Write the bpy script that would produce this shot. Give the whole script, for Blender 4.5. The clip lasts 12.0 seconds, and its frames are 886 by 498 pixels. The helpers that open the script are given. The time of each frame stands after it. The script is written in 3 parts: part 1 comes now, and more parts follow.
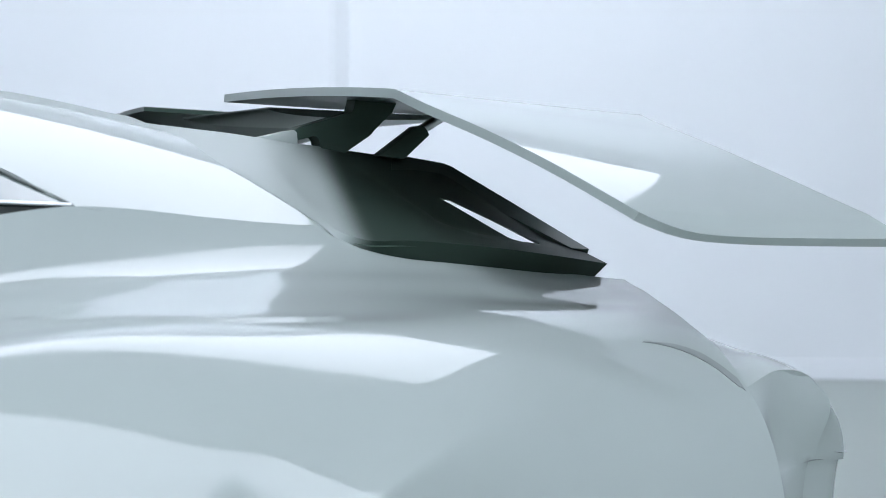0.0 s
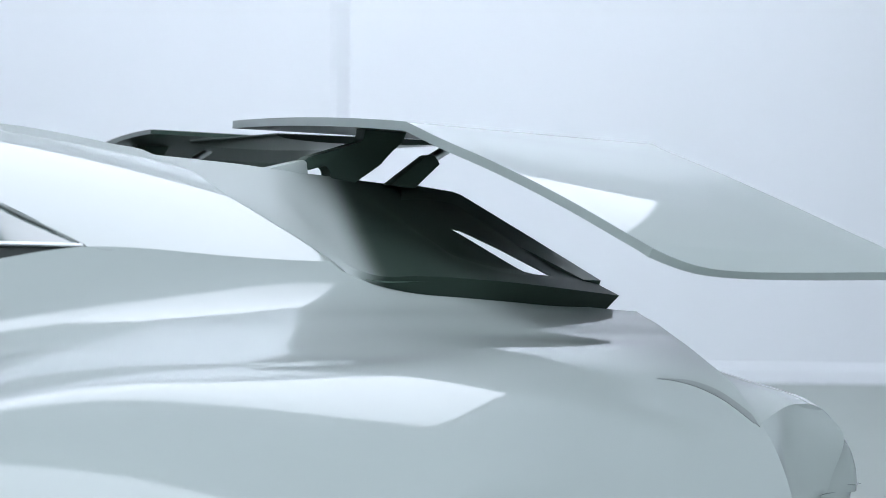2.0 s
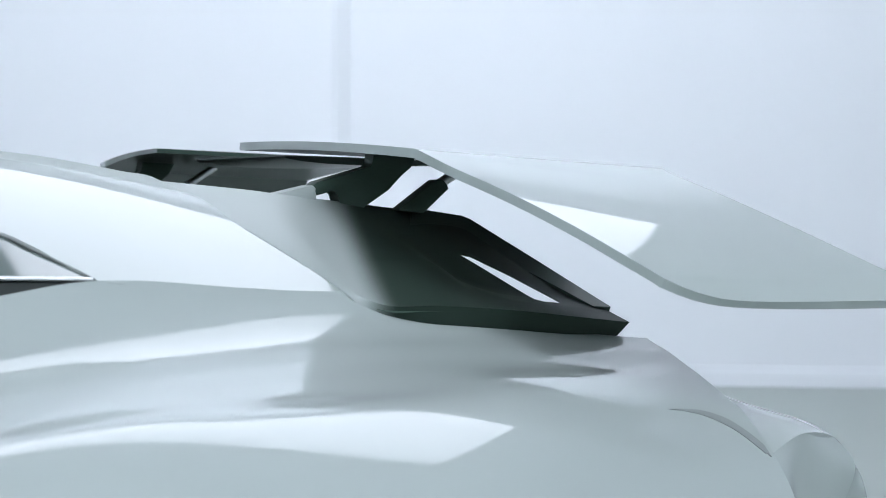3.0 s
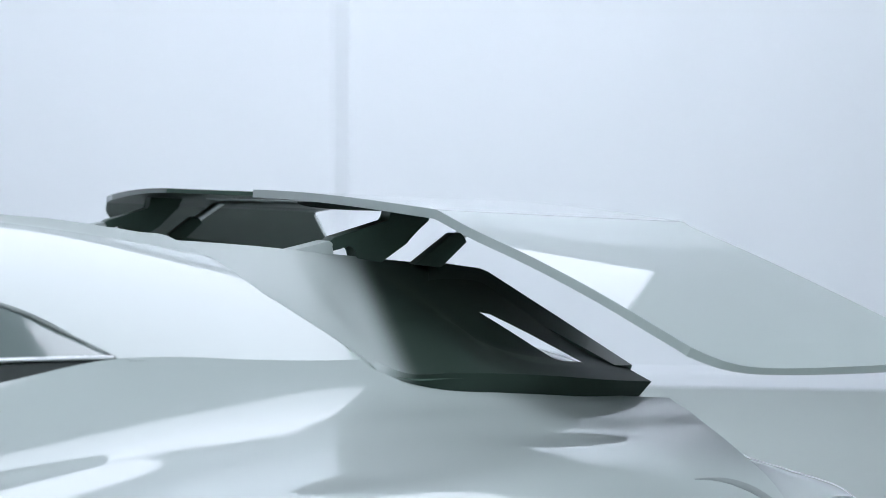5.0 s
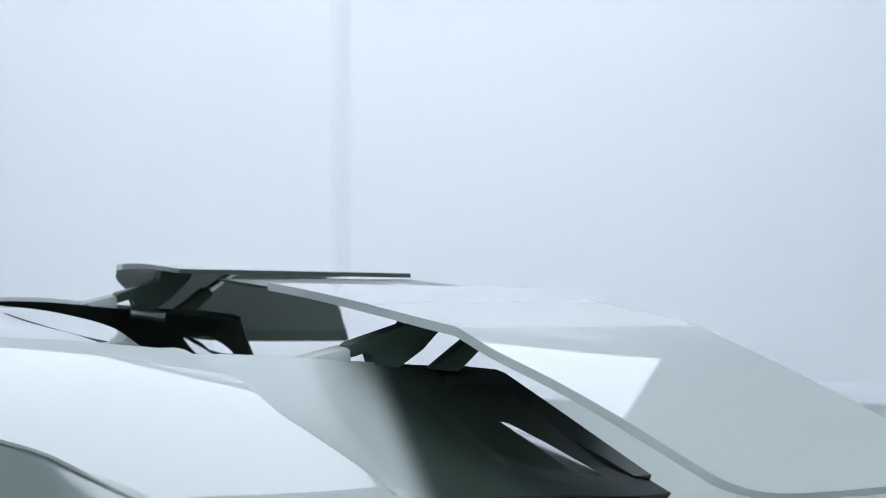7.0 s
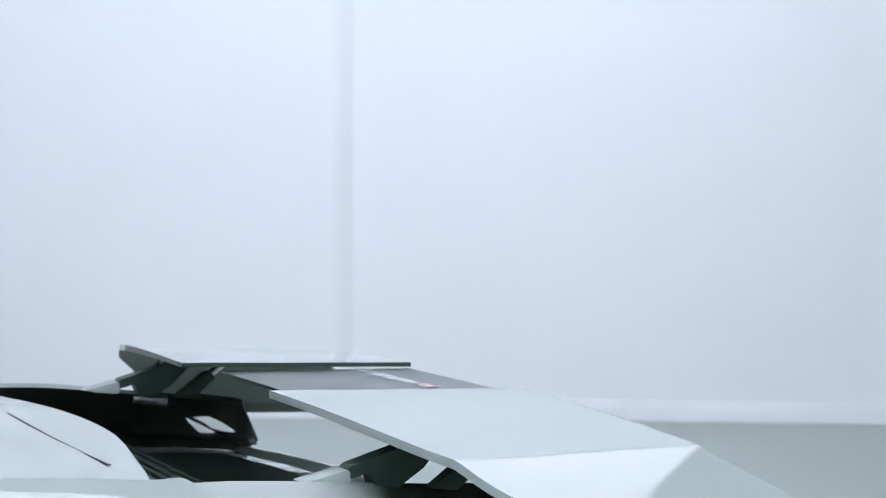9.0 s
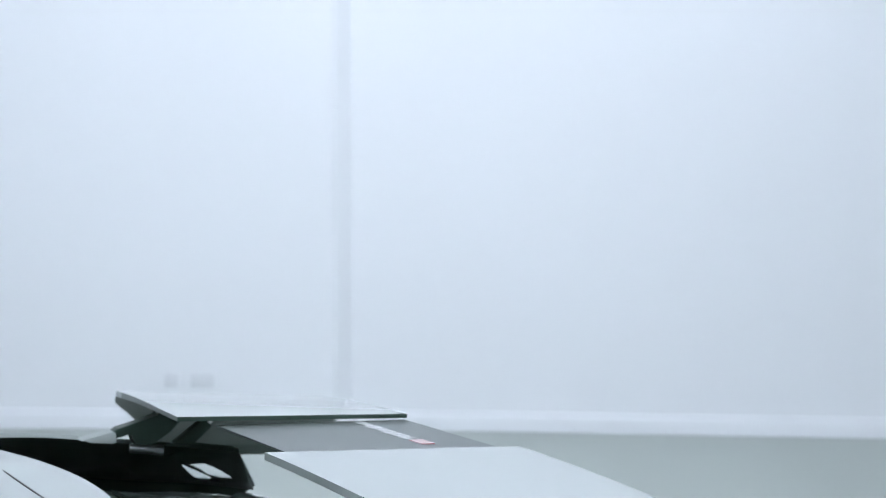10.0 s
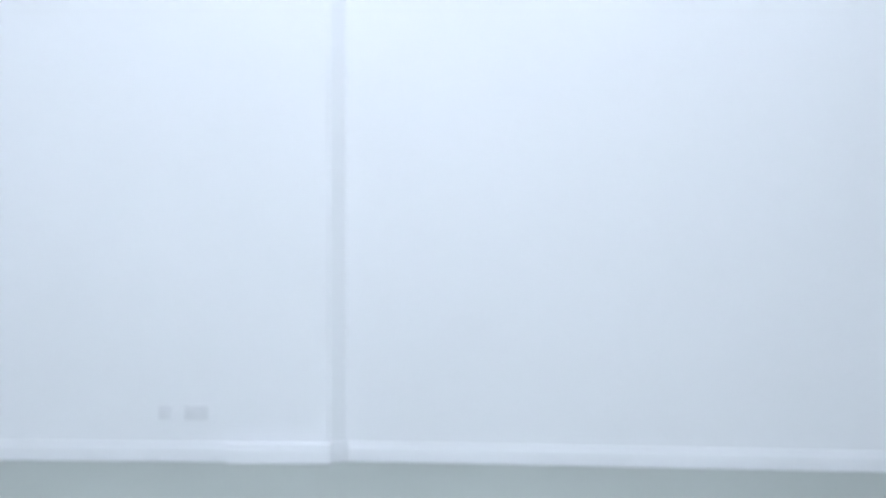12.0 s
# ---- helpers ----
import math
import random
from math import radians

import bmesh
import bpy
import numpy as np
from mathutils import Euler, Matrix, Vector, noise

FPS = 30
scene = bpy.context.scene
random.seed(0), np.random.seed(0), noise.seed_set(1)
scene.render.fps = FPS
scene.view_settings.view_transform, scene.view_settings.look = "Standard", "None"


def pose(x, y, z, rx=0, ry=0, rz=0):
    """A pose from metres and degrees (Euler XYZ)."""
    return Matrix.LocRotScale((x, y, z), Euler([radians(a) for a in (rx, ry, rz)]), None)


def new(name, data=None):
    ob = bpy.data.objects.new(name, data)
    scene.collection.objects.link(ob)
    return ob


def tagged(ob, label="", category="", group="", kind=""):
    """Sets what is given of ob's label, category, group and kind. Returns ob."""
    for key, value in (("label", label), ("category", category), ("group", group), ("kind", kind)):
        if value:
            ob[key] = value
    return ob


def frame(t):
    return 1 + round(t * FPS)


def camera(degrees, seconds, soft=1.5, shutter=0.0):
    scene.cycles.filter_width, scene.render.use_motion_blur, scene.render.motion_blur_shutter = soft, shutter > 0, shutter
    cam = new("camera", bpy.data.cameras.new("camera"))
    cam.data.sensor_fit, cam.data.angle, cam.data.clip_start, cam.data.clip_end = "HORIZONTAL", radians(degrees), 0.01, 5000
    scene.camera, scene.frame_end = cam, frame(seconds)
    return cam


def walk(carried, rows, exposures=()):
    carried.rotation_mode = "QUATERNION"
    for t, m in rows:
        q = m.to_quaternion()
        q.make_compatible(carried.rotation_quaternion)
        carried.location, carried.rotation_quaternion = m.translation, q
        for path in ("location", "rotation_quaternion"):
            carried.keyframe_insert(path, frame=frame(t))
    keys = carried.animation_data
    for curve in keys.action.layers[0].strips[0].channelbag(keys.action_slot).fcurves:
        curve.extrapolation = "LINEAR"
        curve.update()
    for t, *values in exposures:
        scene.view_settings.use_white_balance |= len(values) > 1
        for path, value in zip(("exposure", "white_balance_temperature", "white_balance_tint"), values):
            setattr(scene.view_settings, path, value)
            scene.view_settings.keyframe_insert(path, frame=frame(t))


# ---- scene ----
cam = camera(26.729, 12.0, soft=0.8)
ROWS = [
    (0, pose(0.0011, -0.0018, 1.1293, 88.194, 0, -0.004)),
    (0.5, pose(0.0000, 0.0000, 1.1336, 88.186, 0, -0.000)),
    (1, pose(-0.0019, 0.0031, 1.1407, 88.174, 0, 0.006)),
    (1.5, pose(-0.0063, 0.0063, 1.1504, 88.169, 0, -0.015)),
    (2, pose(-0.0104, 0.0098, 1.1619, 88.166, 0, -0.014)),
    (2.5, pose(-0.0153, 0.0143, 1.1754, 88.164, 0, -0.015)),
    (3, pose(-0.0204, 0.0186, 1.1894, 88.128, 0, -0.029)),
    (5, pose(-0.0458, 0.0463, 1.2559, 87.833, 0, -0.217)),
    (5.5, pose(-0.0504, 0.0512, 1.2799, 87.765, 0, -0.198)),
    (6, pose(-0.0557, 0.0557, 1.3056, 87.724, 0, -0.214)),
    (6.5, pose(-0.0606, 0.0593, 1.3379, 87.710, 0, -0.214)),
    (7, pose(-0.0662, 0.0604, 1.3690, 87.695, 0, -0.277)),
    (9, pose(-0.0624, 0.0441, 1.4975, 87.663, 0, -0.189)),
    (9.5, pose(-0.0602, 0.0434, 1.5321, 87.692, 0, -0.186)),
    (10, pose(-0.0580, 0.0460, 1.5680, 87.716, 0, -0.216)),
    (10.5, pose(-0.0514, 0.0521, 1.6132, 87.720, 0, -0.213)),
    (11, pose(-0.0429, 0.0598, 1.6584, 87.721, 0, -0.201)),
    (11.5, pose(-0.0287, 0.0677, 1.7069, 87.758, 0, -0.172)),
    (12, pose(-0.0116, 0.0747, 1.7541, 87.763, 0, -0.159)),
]
cam.data.dof.use_dof = True
cam.data.dof.focus_distance = 1.95
cam.data.dof.aperture_fstop = 11.0
walk(cam, ROWS)

# ---- light ----
world = bpy.data.worlds.new("world")
scene.world = world
world.use_nodes = True
world.node_tree.nodes["Background"].inputs[0].default_value = (0.80, 0.90, 1.0, 1)
world.node_tree.nodes["Background"].inputs[1].default_value = 0.05
scene.view_settings.exposure = 0.0
LIGHT = (0.885, 0.955, 1.10)

# car frame: x to its tail, y to its far side, z up
CAR = pose(-0.9754, 2.1095, 0, 0, 0, 24.815)


# ---- materials ----
def material(name, base, rough=0.5, metal=0.0, coat=0.0, coat_rough=0.03, grain=0.0, grain_scale=40.0, blotch=0.0, blotch_scale=2.0, bump=0.0, bump_scale=300.0, gleam=0.5, coat_ior=1.42, tint=(1, 1, 1)):
    m = bpy.data.materials.new(name)
    m.use_nodes = True
    n, l = m.node_tree.nodes, m.node_tree.links
    b = n["Principled BSDF"]
    b.inputs["Base Color"].default_value = (*base, 1)
    b.inputs["Roughness"].default_value = rough
    b.inputs["Metallic"].default_value = metal
    b.inputs["Coat Weight"].default_value = coat
    b.inputs["Coat Roughness"].default_value = coat_rough
    b.inputs["Specular IOR Level"].default_value = gleam
    b.inputs["Coat IOR"].default_value = coat_ior
    b.inputs["Specular Tint"].default_value = (*tint, 1)
    co = n.new("ShaderNodeTexCoord")
    if grain or blotch:
        fine, broad = n.new("ShaderNodeTexNoise"), n.new("ShaderNodeTexNoise")
        fine.inputs["Scale"].default_value, fine.inputs["Detail"].default_value = grain_scale, 6
        broad.inputs["Scale"].default_value, broad.inputs["Detail"].default_value = blotch_scale, 4
        l.new(co.outputs["Object"], fine.inputs["Vector"])
        l.new(co.outputs["Object"], broad.inputs["Vector"])
        mix = n.new("ShaderNodeMath"); mix.operation = "MULTIPLY_ADD"
        mix.inputs[1].default_value, mix.inputs[2].default_value = 2 * grain, 1 - grain - blotch
        l.new(fine.outputs["Fac"], mix.inputs[0])
        mix2 = n.new("ShaderNodeMath"); mix2.operation = "MULTIPLY_ADD"
        mix2.inputs[1].default_value = 2 * blotch
        l.new(broad.outputs["Fac"], mix2.inputs[0]); l.new(mix.outputs[0], mix2.inputs[2])
        vm = n.new("ShaderNodeVectorMath"); vm.operation = "SCALE"
        vm.inputs[0].default_value = base
        l.new(mix2.outputs[0], vm.inputs["Scale"])
        l.new(vm.outputs[0], b.inputs["Base Color"])
    if bump:
        tex, bp = n.new("ShaderNodeTexNoise"), n.new("ShaderNodeBump")
        tex.inputs["Scale"].default_value, tex.inputs["Detail"].default_value = bump_scale, 5
        bp.inputs["Strength"].default_value, bp.inputs["Distance"].default_value = bump, 0.002
        l.new(co.outputs["Object"], tex.inputs["Vector"])
        l.new(tex.outputs["Fac"], bp.inputs["Height"])
        l.new(bp.outputs[0], b.inputs["Normal"])
    return m


PAINT_BASE = (0.445, 0.50, 0.475)
PAINT = material("car_paint", PAINT_BASE, 0.45, 0, 1.0, 0.004, 0.01, 900, 0.02, 3, gleam=0.25, coat_ior=1.45)
CARBON = material("dark_carbon", (0.042, 0.063, 0.051), 0.42, 0, 0.1, 0.2, 0.15, 700, 0.2, 12, gleam=0.4, tint=(0.60, 1.0, 0.80))
GLOSS_CARBON = material("gloss_carbon", (0.040, 0.060, 0.049), 0.35, 0, 0.2, 0.08, 0.15, 700, 0.1, 12, gleam=0.25, tint=(0.65, 1.0, 0.82))
SMOOTH_CARBON = material("smooth_carbon", (0.05, 0.068, 0.06), 0.42, 0, 0.4, 0.3, 0.15, 700, 0.1, 12, tint=(0.75, 1.0, 0.88))
RUBBER = material("rubber", (0.024, 0.031, 0.028), 0.7, grain=0.2, grain_scale=200)
METAL = material("brushed_metal", (0.6, 0.62, 0.62), 0.3, 1.0, grain=0.1, grain_scale=300)
GLASS = material("tinted_glass", (0.14, 0.18, 0.165), 0.1, 0, 0.8, 0.08, 0.02, 50)
WALL = material("white_wall_paint", (0.80, 0.82, 0.84), 0.75, grain=0.01, grain_scale=60, blotch=0.015, blotch_scale=0.6, bump=0.15, bump_scale=120)
TRIM = material("white_satin_trim", (0.77, 0.79, 0.81), 0.6, grain=0.01, grain_scale=30, blotch=0.015)
FLOOR = material("grey_resin_floor", (0.335, 0.375, 0.345), 0.45, grain=0.04, grain_scale=25, blotch=0.05, blotch_scale=0.8, bump=0.1, bump_scale=60)
CEIL = material("ceiling_paint", (0.76, 0.78, 0.80), 0.9, grain=0.02, blotch=0.03)
PLASTIC = material("white_plastic", (0.72, 0.74, 0.76), 0.4, grain=0.01)
WHITE_INK = material("white_vinyl", (0.8, 0.8, 0.82), 0.4, 0, 1.0, 0.03, grain=0.02)
RED_INK = material("red_vinyl", (0.5, 0.13, 0.14), 0.4, 0, 1.0, 0.03, grain=0.02)
HOUSING = material("lamp_housing", (0.62, 0.64, 0.66), 0.5, grain=0.05)

FADE = material("paint_fading_to_carbon", PAINT_BASE, 0.5, 0, 0.25, 0.22)


def fade_nodes():
    n, l = FADE.node_tree.nodes, FADE.node_tree.links
    b = n["Principled BSDF"]
    co, sep = n.new("ShaderNodeTexCoord"), n.new("ShaderNodeSeparateXYZ")
    l.new(co.outputs["Object"], sep.inputs[0])
    slant = n.new("ShaderNodeMath"); slant.operation = "MULTIPLY_ADD"
    slant.inputs[1].default_value = 0.26
    mid, wide = n.new("ShaderNodeMath"), n.new("ShaderNodeMath")
    mid.operation, wide.operation = "ADD", "ABSOLUTE"
    mid.inputs[1].default_value = 0.025
    l.new(sep.outputs["Y"], mid.inputs[0]); l.new(mid.outputs[0], wide.inputs[0])
    l.new(wide.outputs[0], slant.inputs[0]); l.new(sep.outputs["X"], slant.inputs[2])
    noise_t = n.new("ShaderNodeTexNoise"); noise_t.inputs["Scale"].default_value = 500
    l.new(co.outputs["Object"], noise_t.inputs["Vector"])
    jit = n.new("ShaderNodeMath"); jit.operation = "MULTIPLY_ADD"; jit.inputs[1].default_value = 0.004
    l.new(noise_t.outputs["Fac"], jit.inputs[0]); l.new(slant.outputs[0], jit.inputs[2])
    ramp = n.new("ShaderNodeMapRange"); ramp.interpolation_type = "SMOOTHERSTEP"
    ramp.inputs["From Min"].default_value, ramp.inputs["From Max"].default_value = 0.808, 0.853
    l.new(jit.outputs[0], ramp.inputs["Value"])
    mix = n.new("ShaderNodeMix"); mix.data_type = "RGBA"
    mix.inputs[6].default_value, mix.inputs[7].default_value = (*PAINT_BASE, 1), (0.032, 0.049, 0.039, 1)
    l.new(ramp.outputs[0], mix.inputs[0]); l.new(mix.outputs[2], b.inputs["Base Color"])
    inv = n.new("ShaderNodeMapRange")
    inv.inputs["To Min"].default_value, inv.inputs["To Max"].default_value = 0.25, 0.0
    l.new(ramp.outputs[0], inv.inputs["Value"]); l.new(inv.outputs[0], b.inputs["Coat Weight"])
    hue = n.new("ShaderNodeMix"); hue.data_type = "RGBA"
    hue.inputs[6].default_value, hue.inputs[7].default_value = (1, 1, 1, 1), (0.60, 1.0, 0.80, 1)
    l.new(ramp.outputs[0], hue.inputs[0]); l.new(hue.outputs[2], b.inputs["Specular Tint"])
    dull = n.new("ShaderNodeMapRange")
    dull.inputs["To Min"].default_value, dull.inputs["To Max"].default_value = 0.5, 0.15
    l.new(ramp.outputs[0], dull.inputs["Value"]); l.new(dull.outputs[0], b.inputs["Specular IOR Level"])


fade_nodes()


PANEL = material("shoulder_paint", PAINT_BASE, 0.45, 0, 1.0, 0.004, 0.01, 900, 0.02, 3, gleam=0.25, coat_ior=1.45)


def panel_nodes():
    """Glossy paint on the shoulder, satin on the strip along its inner edge."""
    n, l = PANEL.node_tree.nodes, PANEL.node_tree.links
    b = n["Principled BSDF"]
    co, sep = n.new("ShaderNodeTexCoord"), n.new("ShaderNodeSeparateXYZ")
    l.new(co.outputs["Object"], sep.inputs[0])
    mid, wide, line = n.new("ShaderNodeMath"), n.new("ShaderNodeMath"), n.new("ShaderNodeMath")
    mid.operation, wide.operation, line.operation = "ADD", "ABSOLUTE", "MULTIPLY_ADD"
    mid.inputs[1].default_value, line.inputs[1].default_value = 0.025, 0.17
    l.new(sep.outputs["Y"], mid.inputs[0]); l.new(mid.outputs[0], wide.inputs[0])
    l.new(sep.outputs["X"], line.inputs[0]); l.new(wide.outputs[0], line.inputs[2])
    for key, satin, gloss in (("Coat Weight", 0.08, 1.0), ("Coat Roughness", 0.35, 0.004), ("Roughness", 0.55, 0.45)):
        m = n.new("ShaderNodeMapRange")
        m.inputs["From Min"].default_value, m.inputs["From Max"].default_value = 0.652, 0.656
        m.inputs["To Min"].default_value, m.inputs["To Max"].default_value = satin, gloss
        l.new(line.outputs[0], m.inputs["Value"]); l.new(m.outputs[0], b.inputs[key])


panel_nodes()


def glow(name, strength):
    m = bpy.data.materials.new(name)
    m.use_nodes = True
    n, l = m.node_tree.nodes, m.node_tree.links
    n.clear()
    e, o = n.new("ShaderNodeEmission"), n.new("ShaderNodeOutputMaterial")
    e.inputs[0].default_value, e.inputs[1].default_value = (*LIGHT, 1), strength
    l.new(e.outputs[0], o.inputs[0])
    return m


# ---- mesh helpers ----
def outward(bm):
    bmesh.ops.recalc_face_normals(bm, faces=bm.faces)
    if bm.calc_volume(signed=True) < 0:
        bmesh.ops.reverse_faces(bm, faces=bm.faces)


def part(name, bm, mat, parent=None, label="", smooth=True):
    me = bpy.data.meshes.new(name)
    outward(bm)
    bm.to_mesh(me)
    bm.free()
    me.materials.append(mat)
    if smooth:
        for poly in me.polygons:
            poly.use_smooth = True
        me.set_sharp_from_angle(angle=radians(32))
    ob = new(name, me)
    ob.parent = parent
    if label:
        tagged(ob, label)
    return ob


def empty_thing(name, m, label, category, group=""):
    ob = new(name)
    ob.empty_display_size = 0.1
    ob.matrix_basis = m
    return tagged(ob, label, category, group)


def spline(pts, n):
    """n points evenly along a smooth line through pts."""
    p = [Vector(q) for q in pts]
    p = [2 * p[0] - p[1]] + p + [2 * p[-1] - p[-2]]
    dense = []
    for i in range(1, len(p) - 2):
        a, b, c, d = p[i - 1 : i + 3]
        for k in range(24):
            t = k / 24
            dense.append(0.5 * (2 * b + (c - a) * t + (2 * a - 5 * b + 4 * c - d) * t * t + (3 * b - a - 3 * c + d) * t ** 3))
    dense.append(p[-2])
    return along(dense, n)


def along(pts, n):
    pts = [Vector(q) for q in pts]
    run = [0.0]
    for a, b in zip(pts, pts[1:]):
        run.append(run[-1] + (b - a).length)
    out, j = [], 0
    for i in range(n):
        s = run[-1] * i / (n - 1)
        while j < len(run) - 2 and run[j + 1] < s:
            j += 1
        f = (s - run[j]) / max(run[j + 1] - run[j], 1e-9)
        out.append(pts[j].lerp(pts[j + 1], min(max(f, 0), 1)))
    return out


def shell(rows, thick, down=None, under=0, lip=False):
    """A closed plate: the grid of rows, and a second skin thick below it along the normals."""
    bm = bmesh.new()
    nr, nc = len(rows), len(rows[0])
    P = [[Vector(q) for q in r] for r in rows]
    N = []
    for i in range(nr):
        line = []
        for j in range(nc):
            du = P[min(i + 1, nr - 1)][j] - P[max(i - 1, 0)][j]
            dv = P[i][min(j + 1, nc - 1)] - P[i][max(j - 1, 0)]
            q = du.cross(dv)
            q = q.normalized() if q.length > 1e-12 else Vector((0, 0, 1))
            line.append(q)
        N.append(line)
    mean = sum((q for r in N for q in r), Vector())
    ref = Vector(down) if down else Vector((0, 0, -1))
    sign = 1 if mean.dot(ref) > 0 else -1
    top = [[bm.verts.new(q) for q in r] for r in P]
    low = [[bm.verts.new(P[i][j] + N[i][j] * sign * thick) for j in range(nc)] for i in range(nr)]
    for g in (top, low):
        for i in range(nr - 1):
            for j in range(nc - 1):
                f = bm.faces.new((g[i][j], g[i + 1][j], g[i + 1][j + 1], g[i][j + 1]))
                f.material_index = under if g is low else 0
    edge = [bm.verts.new(top[i][0].co.lerp(low[i][0].co, 0.16)) for i in range(nr)] if lip else []
    for i in range(nr - 1):
        for j in (0, nc - 1):
            if lip and j == 0:
                # a light lip over a dark rim
                bm.faces.new((top[i][j], top[i + 1][j], edge[i + 1], edge[i]))
                bm.faces.new((edge[i], edge[i + 1], low[i + 1][j], low[i][j])).material_index = under + 1
                continue
            bm.faces.new((top[i][j], top[i + 1][j], low[i + 1][j], low[i][j]))
    for j in range(nc - 1):
        for i in (0, nr - 1):
            bm.faces.new((top[i][j], top[i][j + 1], low[i][j + 1], low[i][j]))
    return bm


def ruled(a, b, n, m):
    """Rows from line a to line b, n points along and m across."""
    a, b = along(a, n), along(b, n)
    return [[p.lerp(q, k / (m - 1)) for p, q in zip(a, b)] for k in range(m)]


def box(lo, hi, bevel=0.0):
    bm = bmesh.new()
    bmesh.ops.create_cube(bm, size=1)
    for v in bm.verts:
        v.co = Vector([lo[i] + (v.co[i] + 0.5) * (hi[i] - lo[i]) for i in range(3)])
    if bevel:
        bmesh.ops.bevel(bm, geom=bm.edges[:], offset=bevel, segments=2, affect="EDGES", profile=0.6)
    return bm


def prism(poly, axis_from, axis_to, bevel=0.0):
    """A flat outline of (x, z) pulled along y, the two ends at y = axis_from, axis_to; each may also lean."""
    bm = bmesh.new()
    a = [bm.verts.new((x, axis_from(z) if callable(axis_from) else axis_from, z)) for x, z in poly]
    b = [bm.verts.new((x, axis_to(z) if callable(axis_to) else axis_to, z)) for x, z in poly]
    bm.faces.new(a)
    bm.faces.new(b[::-1])
    for i in range(len(a)):
        j = (i + 1) % len(a)
        bm.faces.new((a[i], b[i], b[j], a[j]))
    if bevel:
        bmesh.ops.bevel(bm, geom=bm.edges[:], offset=bevel, segments=2, affect="EDGES", profile=0.6, clamp_overlap=True)
    return bm


def tube(a, b, r0, r1=None, n=20):
    bm = bmesh.new()
    a, b = Vector(a), Vector(b)
    r1 = r0 if r1 is None else r1
    bmesh.ops.create_cone(bm, cap_ends=True, segments=n, radius1=r0, radius2=r1, depth=(b - a).length)
    q = (b - a).to_track_quat("Z", "Y").to_matrix().to_4x4()
    bmesh.ops.transform(bm, matrix=Matrix.Translation((a + b) / 2) @ q, verts=bm.verts)
    return bm


MID = -0.025  # the car's middle plane


def mirrored(bm):
    out = bm.copy()
    for v in out.verts:
        v.co.y = 2 * MID - v.co.y
    bmesh.ops.reverse_faces(out, faces=out.faces)
    return out


def both(name, bm, mat, parent, label=""):
    """A part on the near side and its mirror image on the far side."""
    other = mirrored(bm)
    return part(name, bm, mat, parent, label), part(name, other, mat, parent, label)


# ---- room ----
LEFT_A, LEFT_B = (-5.5, 11.728), (-1.290, 11.492)
PIER_A, PIER_B = (-1.297, 11.480), (-0.678, 11.445)
SPLAY = (-0.570, 11.522)
RIGHT_A, RIGHT_B = (-0.673, 11.534), (7.2, 10.459)
HIGH = 5.85


def wall_run(name, a, b, thick, label):
    a, b = Vector((*a, 0)), Vector((*b, 0))
    d = (b - a).normalized()
    n = Vector((-d.y, d.x, 0)) * thick
    bm = bmesh.new()
    q = [bm.verts.new(p + Vector((0, 0, z))) for z in (0, HIGH) for p in (a, b, b + n, a + n)]
    for f in ((0, 1, 2, 3), (4, 5, 6, 7), (0, 1, 5, 4), (1, 2, 6, 5), (2, 3, 7, 6), (3, 0, 4, 7)):
        bm.faces.new([q[i] for i in f])
    return tagged(part(name, bm, WALL, smooth=False), label, "wall", kind="structure")


wall_run("wall_north_right", RIGHT_A, RIGHT_B, 0.2, "smooth white painted studio wall")


wall_run("wall_north_left", LEFT_A, LEFT_B, 0.2, "smooth white painted studio wall with sockets")


def pier():
    """A shallow pier, square at one side and splayed back at the other."""
    bm = bmesh.new()
    pts = [PIER_A, PIER_B, (SPLAY[0], SPLAY[1] + 0.002), (SPLAY[0], SPLAY[1] + 0.15), (PIER_A[0], LEFT_B[1] + 0.15)]
    lo = [bm.verts.new((x, y, 0)) for x, y in pts]
    hi = [bm.verts.new((x, y, HIGH)) for x, y in pts]
    bm.faces.new(lo[::-1]); bm.faces.new(hi)
    for i in range(5):
        bm.faces.new((lo[i], lo[(i + 1) % 5], hi[(i + 1) % 5], hi[i]))
    bmesh.ops.bevel(bm, geom=[e for e in bm.edges if abs(e.verts[0].co.z - e.verts[1].co.z) > 1 and e.verts[0].co.x > -1.0 and e.verts[0].co.y < 11.5], offset=0.014, segments=5, affect="EDGES")
    tagged(part("wall_pier", bm, WALL, smooth=False), "shallow white painted pier standing out of the wall", "pier", kind="structure")


pier()
wall_run("wall_east", (7.2, 10.7), (7.2, -3.6), 0.2, "plain white painted side wall")
wall_run("wall_west", (-5.5, -3.6), (-5.5, 11.9), 0.2, "plain white painted side wall")
wall_run("wall_south", (7.4, -3.6), (-5.7, -3.6), 0.2, "plain white painted back wall")
tagged(part("floor", box((-5.9, -4.0, -0.2), (7.6, 12.2, 0)), FLOOR, smooth=False), "grey-green matt resin studio floor", "floor", kind="structure")
tagged(part("ceiling", box((-5.9, -4.0, HIGH), (7.6, 12.2, HIGH + 0.2)), CEIL, smooth=False), "plain white studio ceiling with lit panels", "ceiling", kind="structure")


